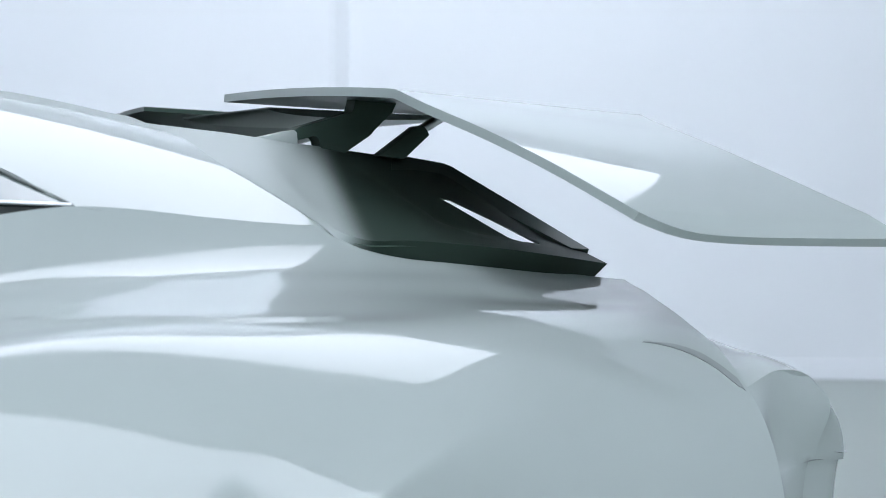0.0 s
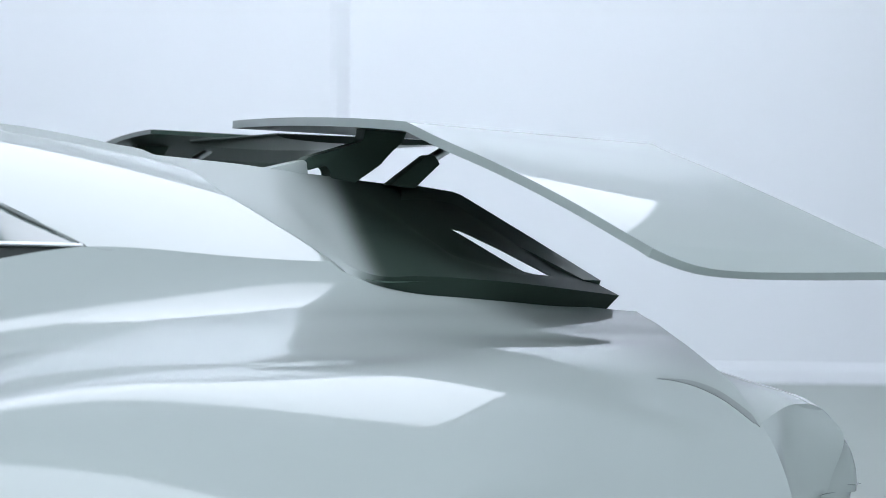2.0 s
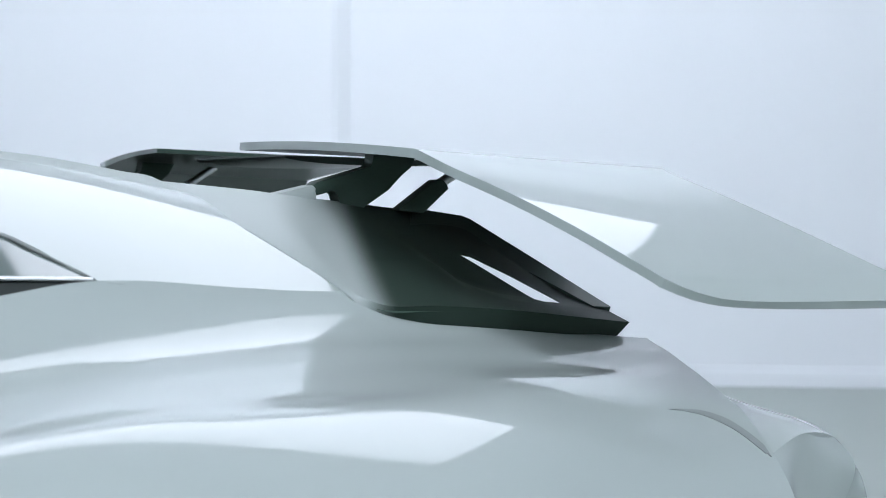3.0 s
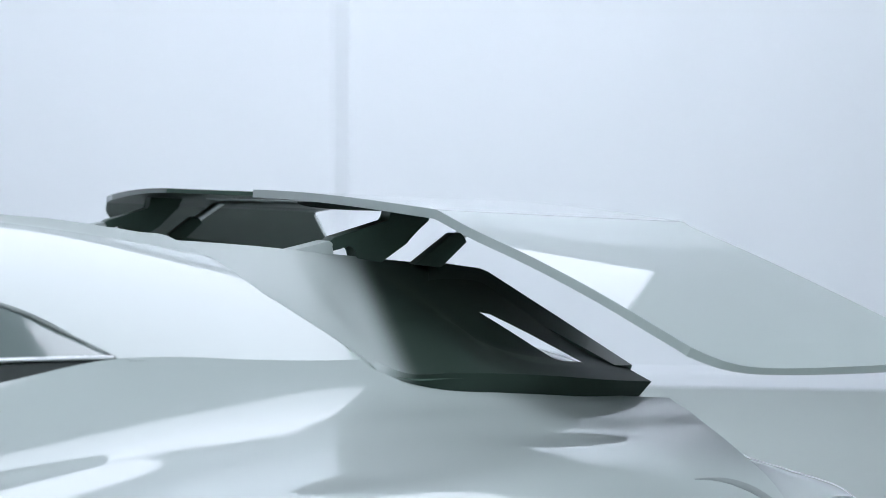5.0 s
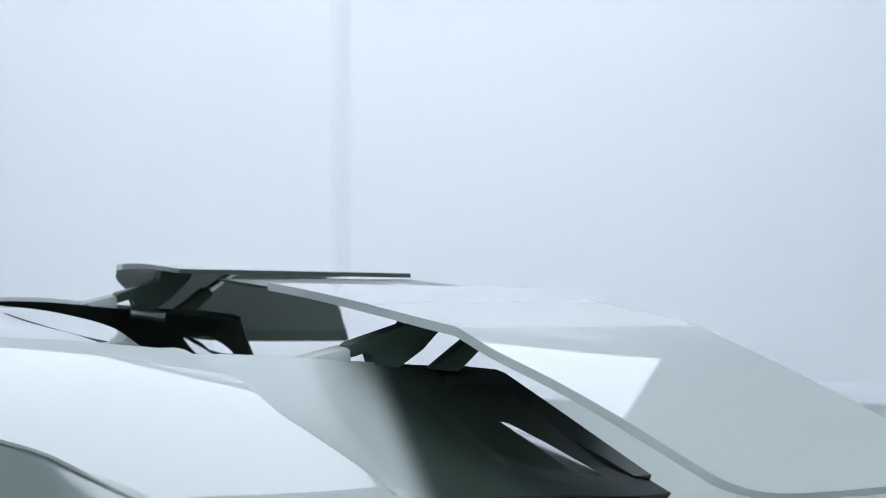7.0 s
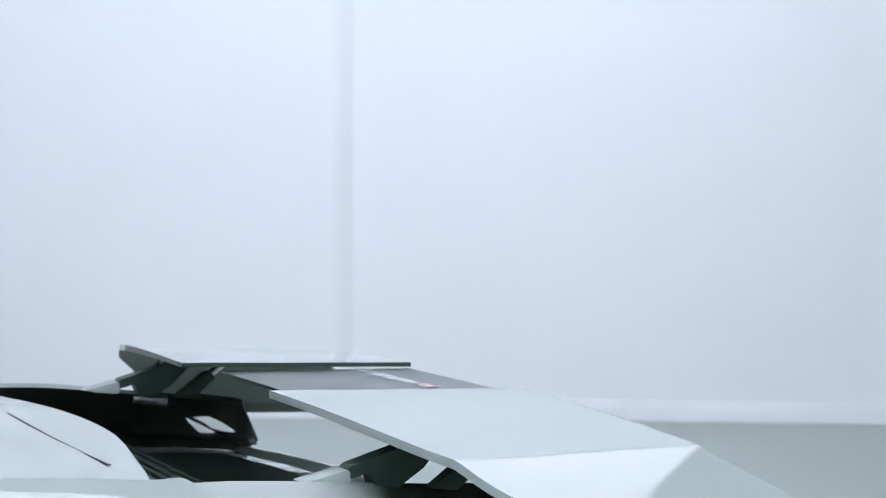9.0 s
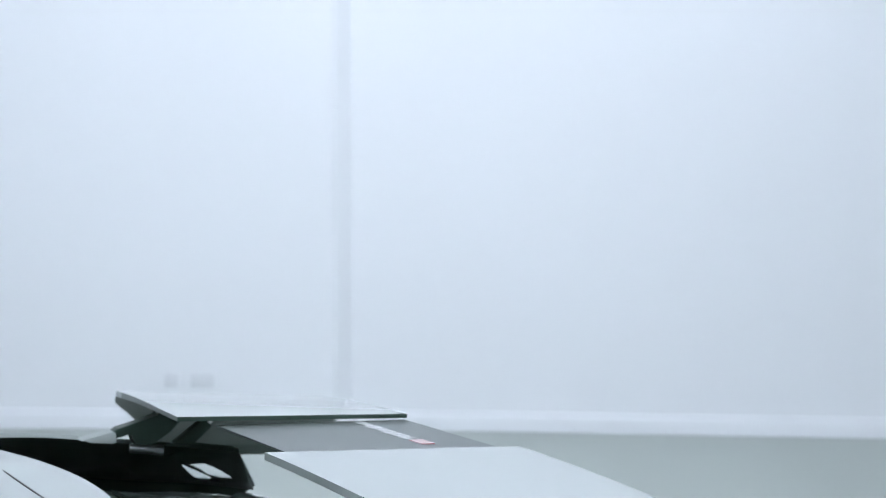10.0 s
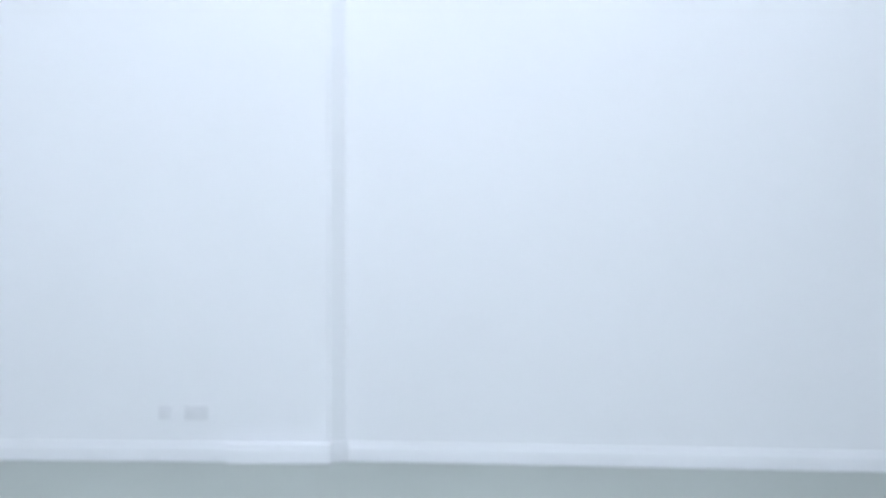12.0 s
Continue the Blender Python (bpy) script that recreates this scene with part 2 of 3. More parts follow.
def skirting(a, b, proud=0.0):
    """A moulded board in front of a wall from a to b."""
    a, b = Vector((*a, 0)), Vector((*b, 0))
    d = (b - a).normalized()
    n = Vector((d.y, -d.x, 0))
    prof = [(0.0, 0.0), (0.019, 0.0), (0.019, 0.082), (0.016, 0.090), (0.010, 0.094), (0.010, 0.108), (0.006, 0.118), (0.0, 0.122)]
    bm = bmesh.new()
    ends = [[bm.verts.new(p + n * (x + proud if x else 0) + Vector((0, 0, z))) for x, z in prof] for p in (a, b)]
    for e in ends:
        bm.faces.new(e)
    for i in range(len(prof) - 1):
        bm.faces.new((ends[0][i], ends[1][i], ends[1][i + 1], ends[0][i + 1]))
    tagged(part("baseboard", bm, TRIM), "white moulded skirting board along the wall", "skirting", kind="structure")


skirting(LEFT_A, (PIER_A[0] - 0.002, LEFT_B[1]))
skirting((PIER_A[0] - 0.004, PIER_A[1]), (PIER_B[0] + 0.019, PIER_B[1]), 0.045)
skirting((PIER_B[0] + 0.01, PIER_B[1]), SPLAY)
skirting(SPLAY, RIGHT_B)


def socket(x0, x1, z0, z1, gangs, label):
    y = LEFT_B[1] + (LEFT_B[0] - (x0 + x1) / 2) * 0.056
    ob = empty_thing("wall_socket", pose((x0 + x1) / 2, y, (z0 + z1) / 2 + 0.022), label, "socket", "sockets on the wall")
    w, h = (x1 - x0) / 2, (z1 - z0) / 2
    part("plate", box((-w, -0.012, -h), (w, 0, h), 0.003), PLASTIC, ob)
    for g in range(gangs):
        c = -w + (2 * g + 1) * w / gangs
        part("switch", box((c - 0.008, -0.017, h * 0.25), (c + 0.008, -0.0115, h * 0.8), 0.002), PLASTIC, ob)
        # no holes are cut: grey pads give the shade inside them
        for dx, dz, sx, sz in ((0, 0.0, 0.004, 0.008), (-0.011, -0.022, 0.006, 0.004), (0.011, -0.022, 0.006, 0.004)):
            part("pin_hole_shade", box((c + dx - sx / 2, -0.0128, dz - sz / 2), (c + dx + sx / 2, -0.0118, dz + sz / 2)), HOUSING, ob)


socket(-1.730, -1.643, 0.237, 0.324, 1, "single white plastic socket low on the wall")
socket(-1.568, -1.422, 0.237, 0.324, 2, "double white plastic socket low on the wall")


# ---- lamps in the ceiling, and added fill ----
def panel_lamp(m, lx, ly, strength, label):
    ob = empty_thing("ceiling_panel_lamp", m, label, "lamp", "panel lamps in the ceiling")
    lit = glow("lit_diffuser", strength)
    nx, ny = max(1, round(lx / 1.3)), max(1, round(ly / 1.3))
    for i in range(nx):
        for k in range(ny):
            x0, y0 = -lx / 2 + lx * i / nx, -ly / 2 + ly * k / ny
            gap = 0.002
            part("diffuser", box((x0 + gap, y0 + gap, 0), (x0 + lx / nx - gap, y0 + ly / ny - gap, 0.01)), lit, ob, "glowing white diffuser", smooth=False)
    part("back_plate", box((-lx / 2, -ly / 2, 0.012), (lx / 2, ly / 2, 0.02)), HOUSING, ob, smooth=False)
    for x0, x1, y0, y1 in ((-lx / 2 - 0.05, lx / 2 + 0.05, -ly / 2 - 0.05, -ly / 2), (-lx / 2 - 0.05, lx / 2 + 0.05, ly / 2, ly / 2 + 0.05),
                           (-lx / 2 - 0.05, -lx / 2, -ly / 2, ly / 2), (lx / 2, lx / 2 + 0.05, -ly / 2, ly / 2)):
        part("frame", box((x0, y0, -0.02), (x1, y1, 0.08)), HOUSING, ob, smooth=False)
    for x in (-lx / 2.5, lx / 2.5):
        for y in (-ly / 2.5, ly / 2.5):
            part("cord", tube((x, y, 0.018), (x, y, HIGH - m.translation.z), 0.005, n=8), HOUSING, ob)
    return ob


panel_lamp(pose(-0.11, 5.54, 4.0), 3.98, 2.60, 2.7, "large square white panel lamp hung over the car")
panel_lamp(pose(2.1, 0.1, 4.06), 3.0, 2.4, 4.7, "long white panel lamp hung over the front of the car")
# two unseen panels added as fill, for the fender and under the fin
panel_lamp(pose(4.6, -2.4, 4.06), 4.2, 2.2, 3.0, "wide white fill panel added unseen near the back wall")
panel_lamp(pose(-2.4, -1.2, 4.06), 3.4, 2.6, 3.9, "square white fill panel added unseen opposite the white wall")


def fill_lamp(m, deep, lit, label):
    """An added wide softbox hung from the ceiling, tilted; it shines along its local -z."""
    ob = empty_thing("added_softbox", m, label, "lamp", "softboxes over the wall")
    part("diffuser", box((-3.0, -deep, -0.02), (3.0, deep, 0)), lit, ob, "glowing white front", smooth=False)
    part("hood", box((-3.05, -deep - 0.05, 0.0), (3.05, deep + 0.05, 0.2), 0.03), HOUSING, ob, "white fabric hood")
    up = m.inverted()
    for x in (-1.8, 1.8):
        a = Vector((x, 0, 0.19))
        b = m @ a
        part("cord", tube(a, up @ Vector((b.x, b.y, HIGH)), 0.006, n=8), HOUSING, ob)


# both softboxes are added out of view to brighten the wall
fill_lamp(pose(-0.8, 6.9, 4.8, 46, 0, 0), 0.4, glow("wall_fill_front", 13.8), "wide unseen softbox added to brighten the wall")
fill_lamp(pose(0.4, 9.4, 5.58, 74, 0, 0), 0.13, glow("upper_wall_fill_front", 7.8), "narrow unseen softbox added to brighten the top of the wall")

# ---- the car ----
car = empty_thing("sports_car", CAR, "low white sports car with rear wing and black tail fins", "car")


def lines(sections, k=6):
    """Smooth lines through like points of the sections, k steps from one to the next."""
    out = []
    for j in range(len(sections[0])):
        p = [Vector(sec[j]) for sec in sections]
        p = [2 * p[0] - p[1]] + p + [2 * p[-1] - p[-2]]
        row = []
        for i in range(1, len(p) - 2):
            a, b, c, d = p[i - 1 : i + 3]
            for n in range(k):
                t = n / k
                row.append(0.5 * (2 * b + (c - a) * t + (2 * a - 5 * b + 4 * c - d) * t * t + (3 * b - a - 3 * c + d) * t ** 3))
        row.append(p[-2])
        out.append(row)
    return out


def poly(c, u, v, deg=4):
    """A smooth height over the plan: the sum of c times u to the i, v to the j."""
    terms = [(i, j) for i in range(deg + 1) for j in range(deg + 1 - i)]
    return sum(k * u ** i * v ** j for k, (i, j) in zip(c, terms))


def ease(x):
    x = min(1.0, max(0.0, x))
    return x * x * (3 - 2 * x)


def skin(sections, k=6, across=4, soft=False):
    """Rows of a skin through sections, straight or smooth across each section."""
    rows = lines(sections, k)
    if soft:
        cols = list(zip(*rows))
        full = lines([[c[j] for c in cols] for j in range(len(rows))], across)
        return [list(r) for r in zip(*full)]
    out = []
    for a, b in zip(rows, rows[1:]):
        for n in range(across):
            out.append([p.lerp(q, n / across) for p, q in zip(a, b)])
    out.append(rows[-1])
    return out


# shoulder panel between the fold and the window line
SHOULDER_BEND = [1.1969, 0.3527, -0.5268, 0.0114, -0.3199, -0.2011, 0.4404, 0.669, -1.9527, -0.2748, -0.3056, -0.2168, 0.389, -1.0635, 0.1369]


def shoulder_z(u, v):
    drop = 0.008 * ease((u - 0.36) / 0.14) * ease((v + 0.63) / 0.11)
    return poly(SHOULDER_BEND, u - 0.3, v + 0.7) - drop + 0.35 * max(u - 0.55, 0.0) ** 2


# flank: roof edge above, fold below; it runs into the black fin
def flank_sections():
    pairs = [((0.497, -0.525, 1.197), (0.543, -0.665, 1.153)), ((0.546, -0.508, 1.193), (0.562, -0.69, 1.137)),
             ((0.60, -0.50, 1.188), (0.590, -0.730, 1.110)), ((0.626, -0.496, 1.185), (0.606, -0.757, 1.0965))]
    out = []
    for a, b in pairs:
        a, b = Vector(a), Vector((b[0], b[1], shoulder_z(b[0], b[1])))
        out.append([a, a.lerp(b, 0.29), a.lerp(b, 0.49), a.lerp(b, 0.59), a.lerp(b, 0.965), a.lerp(b, 1.012)])
    return out


FIN = [
    [(0.6600, -0.4880, 1.1810), (0.6550, -0.5715, 1.1500), (0.6516, -0.6283, 1.1289), (0.6500, -0.6550, 1.1190), (0.6400, -0.7720, 1.0850), (0.6330, -0.7630, 1.0745)],
    [(0.7060, -0.4790, 1.1760), (0.7216, -0.5620, 1.1463), (0.7322, -0.6184, 1.1260), (0.7372, -0.6450, 1.1176), (0.6840, -0.7740, 1.0835), (0.6810, -0.7630, 1.0645)],
    [(0.7600, -0.4700, 1.1700), (0.7647, -0.5725, 1.1295), (0.7679, -0.6422, 1.1013), (0.7694, -0.6750, 1.0930), (0.7380, -0.7620, 1.0795), (0.7360, -0.7490, 1.0555)],
    [(0.8150, -0.4600, 1.1640), (0.8061, -0.5860, 1.1192), (0.8001, -0.6717, 1.0875), (0.7972, -0.7120, 1.0825), (0.7970, -0.7480, 1.0735), (0.7920, -0.7350, 1.0505)],
    [(0.8450, -0.4560, 1.1600), (0.8506, -0.5770, 1.1140), (0.8545, -0.6593, 1.0816), (0.8563, -0.6980, 1.0750), (0.8680, -0.7280, 1.0645), (0.8530, -0.7210, 1.0455)],
    [(0.8690, -0.4530, 1.1560), (0.9010, -0.5545, 1.1094), (0.9227, -0.6235, 1.0772), (0.9330, -0.6560, 1.0657), (0.9430, -0.6840, 1.0550), (0.9180, -0.6970, 1.0405)],
]
FLANK = flank_sections()


def cut(ob, bm):
    """Takes the solid bm out of ob's mesh."""
    me = bpy.data.meshes.new("cut")
    outward(bm)
    bm.to_mesh(me)
    bm.free()
    tool = new("cut", me)
    tool.parent = ob.parent
    mod = ob.modifiers.new("cut", "BOOLEAN")
    mod.operation, mod.object, mod.solver = "DIFFERENCE", tool, "EXACT"
    bpy.context.view_layer.update()
    done = bpy.data.meshes.new_from_object(ob.evaluated_get(bpy.context.evaluated_depsgraph_get()))
    ob.modifiers.clear()
    ob.data = done
    bpy.data.objects.remove(tool)


def vent_tool():
    way = Vector((0.42, 0.90, -0.06))
    outline = [(0.795, 1.1225), (0.806, 1.1205), (0.850, 1.0995), (0.889, 1.0795), (0.906, 1.0705), (0.885, 1.0727), (0.875, 1.0752), (0.857, 1.0855), (0.819, 1.1085)]
    bm = bmesh.new()
    base = [Vector((x, -0.60, z)) for x, z in outline]
    a = [bm.verts.new(p - way * 0.10) for p in base]
    b = [bm.verts.new(p + way * 0.16) for p in base]
    bm.faces.new(a); bm.faces.new(b[::-1])
    for i in range(len(a)):
        j = (i + 1) % len(a)
        bm.faces.new((a[i], b[i], b[j], a[j]))
    return bm


def inner_tool():
    """The far vent seen across the deck."""
    way = Vector((0.40, 0.91, -0.12))
    outline = [(0.822, 1.1185), (0.850, 1.1185), (0.884, 1.0880), (0.850, 1.0925), (0.832, 1.0990), (0.830, 1.1090)]
    bm = bmesh.new()
    base = [Vector((x, 0.52, z)) for x, z in outline]
    a = [bm.verts.new(p - way * 0.14) for p in base]
    b = [bm.verts.new(p + way * 0.16) for p in base]
    bm.faces.new(a); bm.faces.new(b[::-1])
    for i in range(len(a)):
        j = (i + 1) % len(a)
        bm.faces.new((a[i], b[i], b[j], a[j]))
    return bm


def lean_back(ob):
    """The far fin's rear edge rakes back towards its foot."""
    for v in ob.data.vertices:
        v.co.x += 0.30 * ease((v.co.x - 0.79) / 0.08) * (1.156 - v.co.z)


def settle(ob):
    """The far roof edge lies a little lower than the near one."""
    for v in ob.data.vertices:
        v.co.z -= 0.013 * ease((0.60 - v.co.x) / 0.22) * ease((v.co.y - 0.12) / 0.3)


def build_flank():
    bm = shell(skin(FLANK + FIN, 6, 6), 0.006, (0, 1, -1), under=1)
    return both("tail_fin", bm, FADE, car, "white flank fading into a black carbon tail fin")


for fin in build_flank():
    fin.data.materials.append(CARBON)
    tool = vent_tool()
    if fin.data.vertices[0].co.y > 0:
        other = mirrored(tool)
        tool.free()
        tool = other
    cut(fin, tool)
    if fin.data.vertices[0].co.y > 0:
        cut(fin, inner_tool())
        lean_back(fin)
        settle(fin)

# the shoulder's inner and outer line in plan
SHOULDER_PLAN = [
    [(0.0, -0.605), (0.05, -0.775)], [(0.15, -0.605), (0.16, -0.783)], [(0.301, -0.60), (0.275, -0.803)], [(0.36, -0.585), (0.315, -0.820)],
    [(0.414, -0.569), (0.359, -0.850)], [(0.46, -0.545), (0.41, -0.831)], [(0.497, -0.525), (0.46, -0.812)], [(0.521, -0.600), (0.495, -0.799)],
    [(0.543, -0.665), (0.53, -0.786)], [(0.562, -0.690), (0.556, -0.776)], [(0.590, -0.730), (0.588, -0.764)], [(0.604, -0.7525), (0.603, -0.7585)],
]


def shoulder_rows():
    a, b = lines([[(*p, 0) for p in sec] for sec in SHOULDER_PLAN], 5)
    # straight along the crease, where the inner line turns
    for i in range(30, 36):
        a[i] = Vector((0.497, -0.525, 0)).lerp(Vector((0.521, -0.600, 0)), (i - 30) / 5)
    rows = []
    for k in range(17):
        row = []
        for p, q in zip(a, b):
            r = p.lerp(q, k / 16)
            row.append(Vector((r.x, r.y, shoulder_z(r.x, r.y))))
        first = row[0]
        rows.append([Vector((-0.55 + 0.05 * n, first.y, first.z + 0.004 * (1 - n / 11))) for n in range(11)] + row)
    return rows


settle(both("shoulder_panel", shell(shoulder_rows(), 0.003, (0, 1, -1)), PANEL, car)[1])

# rear fender: fold, hollow, shelf, roll and side
FOLD = [(-0.25, -1.03, 1.05), (0.05, -0.965, 1.085), (0.243, -0.898, 1.1075), (0.358, -0.852, 1.1165), (0.48, -0.805, 1.1067), (0.607, -0.757, 1.0962)]
FIN_FOOT = [(0.607, -0.757, 1.0962), (0.636, -0.762, 1.080), (0.681, -0.762, 1.068), (0.74, -0.750, 1.0595), (0.80, -0.734, 1.053), (0.88, -0.712, 1.047), (0.972, -0.69, 1.0385)]
SIDE = [(-0.25, -1.235), (0.10, -1.232), (0.22, -1.224), (0.40, -1.200), (0.50, -1.178), (0.60, -1.148), (0.70, -1.110), (0.80, -1.062), (0.90, -1.006), (0.98, -0.958)]


def between(pts, x):
    """The smooth curve through pts of (x, y...) at x."""
    i = 0
    while i < len(pts) - 2 and pts[i + 1][0] < x:
        i += 1
    p0, p1, p2, p3 = pts[max(i - 1, 0)], pts[i], pts[i + 1], pts[min(i + 2, len(pts) - 1)]
    t = (x - p1[0]) / (p2[0] - p1[0])
    out = []
    for k in range(1, len(p1)):
        m1 = (p2[k] - p0[k]) / (p2[0] - p0[0]) * (p2[0] - p1[0])
        m2 = (p3[k] - p1[k]) / (p3[0] - p1[0]) * (p2[0] - p1[0])
        out.append((2 * t ** 3 - 3 * t * t + 1) * p1[k] + (t ** 3 - 2 * t * t + t) * m1 + (3 * t * t - 2 * t ** 3) * p2[k] + (t ** 3 - t * t) * m2)
    return out


def rail(u):
    """The straight line in plan from which the fender falls away."""
    return -0.852 + 0.385 * (u - 0.358)


def flowing(knots, x):
    """Weights of the knots' values at x for the smoothest curve through them."""
    xs, x = np.array(knots, float), np.atleast_1d(np.asarray(x, float))
    n, h = len(xs), np.diff(xs)
    a, b = np.zeros((n, n)), np.zeros((n, n))
    a[0, 0] = a[-1, -1] = 1
    for i in range(1, n - 1):
        a[i, i - 1 : i + 2] = h[i - 1], 2 * (h[i - 1] + h[i]), h[i]
        b[i, i - 1 : i + 2] = 6 / h[i - 1], -6 / h[i - 1] - 6 / h[i], 6 / h[i]
    m = np.linalg.solve(a, b)
    x = np.clip(x, xs[0], xs[-1])
    k = np.clip(np.searchsorted(xs, x) - 1, 0, n - 2)
    w, one = h[k][:, None], np.eye(n)
    p = (xs[k + 1] - x)[:, None] / w
    q = 1 - p
    return p * one[k] + q * one[k + 1] + ((p ** 3 - p) * m[k] + (q ** 3 - q) * m[k + 1]) * w ** 2 / 6


# how steeply the fender falls, in degrees, outward from the rail, station by station
OUTWARD = [0, 0.02, 0.045, 0.07, 0.095, 0.12, 0.15, 0.18, 0.21, 0.24, 0.27, 0.3, 0.34]
FALL = [
    (0.0, [51.4, 38.8, 25.0, 14.0, 6.9, 7.0, 10.9, 15.5, 11.7, 20.3, 54.1, 62.8, 63.9]),
    (0.15, [56.5, 40.1, 24.4, 14.8, 7.8, 8.7, 9.9, 13.7, 7.7, 15.9, 46.8, 55.9, 59.2]),
    (0.27, [62.0, 43.7, 24.7, 15.7, 9.4, 10.5, 9.7, 8.8, 5.2, 14.2, 32.9, 47.9, 57.4]),
    (0.39, [60.7, 43.3, 25.8, 16.2, 12.8, 12.4, 10.8, 9.5, 6.7, 13.8, 22.6, 38.1, 57.9]),
    (0.51, [51.0, 36.5, 24.7, 16.2, 15.2, 13.9, 12.1, 10.8, 5.6, 16.0, 21.1, 27.2, 48.5]),
    (0.63, [41.9, 35.2, 25.9, 13.7, 17.2, 12.9, 10.6, 8.6, 9.6, 17.7, 22.4, 31.4, 37.3]),
    (0.75, [34.9, 31.3, 28.0, 18.2, 17.4, 15.4, 6.8, 9.6, 16.3, 25.6, 27.8, 41.8, 52.1]),
    (0.87, [28.5, 27.5, 24.9, 21.1, 16.4, 19.3, 9.7, 17.2, 23.8, 31.4, 31.8, 44.9, 59.7]),
    (0.98, [23.1, 24.7, 25.3, 22.1, 11.6, 16.9, 18.9, 26.6, 26.0, 33.6, 37.2, 48.5, 64.6]),
]
CREST_AT = [-0.25, 0.05, 0.243, 0.358, 0.48, 0.607, 0.73, 0.86, 0.98]
CREST = [1.05, 1.085, 1.1075, 1.1165, 1.1067, 1.0962, 1.0901, 1.0791, 1.0722]
STEP = 0.002
REACH = np.arange(0, 0.4001, STEP)


def fall_line(u):
    """The fender's heights outward from the rail at u, and how steep it is there."""
    angles = flowing([s for s, _ in FALL], u) @ np.array([a for _, a in FALL]) @ flowing(OUTWARD, REACH).T
    steep = np.tan(np.radians(angles[0]))
    drop = np.concatenate([[0], np.cumsum((steep[1:] + steep[:-1]) / 2 * STEP)])
    return float((flowing(CREST_AT, u) @ np.array(CREST))[0]) - drop, steep


def shelf_z(u, v):
    return float(np.interp(rail(u) - v, REACH, fall_line(u)[0]))


def bezier(a, b, c, d, n):
    return [a * (1 - t) ** 3 + 3 * b * t * (1 - t) ** 2 + 3 * c * t * t * (1 - t) + d * t ** 3 for t in (k / n for k in range(n + 1))]


def rear_lean(z):
    """How far the rear edge of the side reaches back below the shelf."""
    return 0.030 * ease((0.85 - z) / 0.16)


def fender_section(u):
    """Points (v, z) from the inner line, over the shelf and down the side."""
    top = between(FOLD, u) if u < 0.607 else between(FIN_FOOT, u)
    heights, steep = fall_line(u)
    d0, d1 = max(rail(u) - top[0], 0.0), 0.380 - 0.105 * ease((u - 0.42) / 0.50)
    pts = []
    for k in range(81):
        d = d0 + (d1 - d0) * k / 80
        pts.append(Vector((rail(u) - d, float(np.interp(d, REACH, heights)))))
    if 0.5 < u < 0.607:
        pts[0].y = shoulder_z(u, pts[0].x)
    g = float(np.interp(d1, REACH, steep))
    a, b = pts[-1], Vector((min(between(SIDE, u)[0], pts[-1].x - 0.012), 0.76))
    way = Vector((-1, -g)).normalized()
    run = min(0.07, (a.x - b.x) * 0.8 / -way.x)
    pts += bezier(a, a + way * run, b + Vector((0.004, 0.09)), b, 18)[1:]
    pts += [Vector((b.x + 0.002 * k * k, b.y - 0.085 * k)) for k in range(1, 7)]
    return pts


def fender_rows():
    us = [-0.25 + 0.02 * k for k in range(20)] + [0.15 + 0.01 * k for k in range(82)] + [0.972]
    cols = []
    for u in us:
        col = []
        for p in fender_section(u):
            back = ease((u - 0.84) / 0.13) * (rear_lean(p.y) - 0.012 * ease((p.x + 0.86) / 0.1))
            col.append(Vector((u + back, p.x, p.y)))
        cols.append(col)
    return [list(r) for r in zip(*cols)]


both("rear_fender", shell(fender_rows(), 0.008, (0, 1, -1)), PAINT, car)


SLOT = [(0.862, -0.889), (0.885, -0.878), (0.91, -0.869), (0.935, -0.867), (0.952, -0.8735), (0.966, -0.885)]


def groove_shade_rows():
    """A strip for a groove's shade, widening towards the rear along the fender's skin."""
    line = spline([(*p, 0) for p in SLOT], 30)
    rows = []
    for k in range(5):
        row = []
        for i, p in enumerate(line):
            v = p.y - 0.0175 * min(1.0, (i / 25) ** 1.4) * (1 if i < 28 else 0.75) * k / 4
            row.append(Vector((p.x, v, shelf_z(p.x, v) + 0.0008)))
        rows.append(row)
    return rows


RIM = material("grey_wing_rim", (0.20, 0.235, 0.215), 0.55, grain=0.04, grain_scale=300, gleam=0.3)
SATIN_PAINT = material("satin_paint", PAINT_BASE, 0.5, 0, 0.25, 0.22, 0.01, 900)
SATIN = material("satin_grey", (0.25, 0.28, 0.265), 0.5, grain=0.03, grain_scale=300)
# the groove is not cut: its shade is a grey strip on the skin
both("groove_shade", shell(groove_shade_rows(), 0.003, (0, 1, 0)), SATIN, car, "grey strip drawn as the shade in the fender's groove")


def across(sections):
    """The sections of one side, and their mirror images after them."""
    return sections + [[(x, 2 * MID - y, z) for x, y, z in sec] for sec in sections[::-1]]


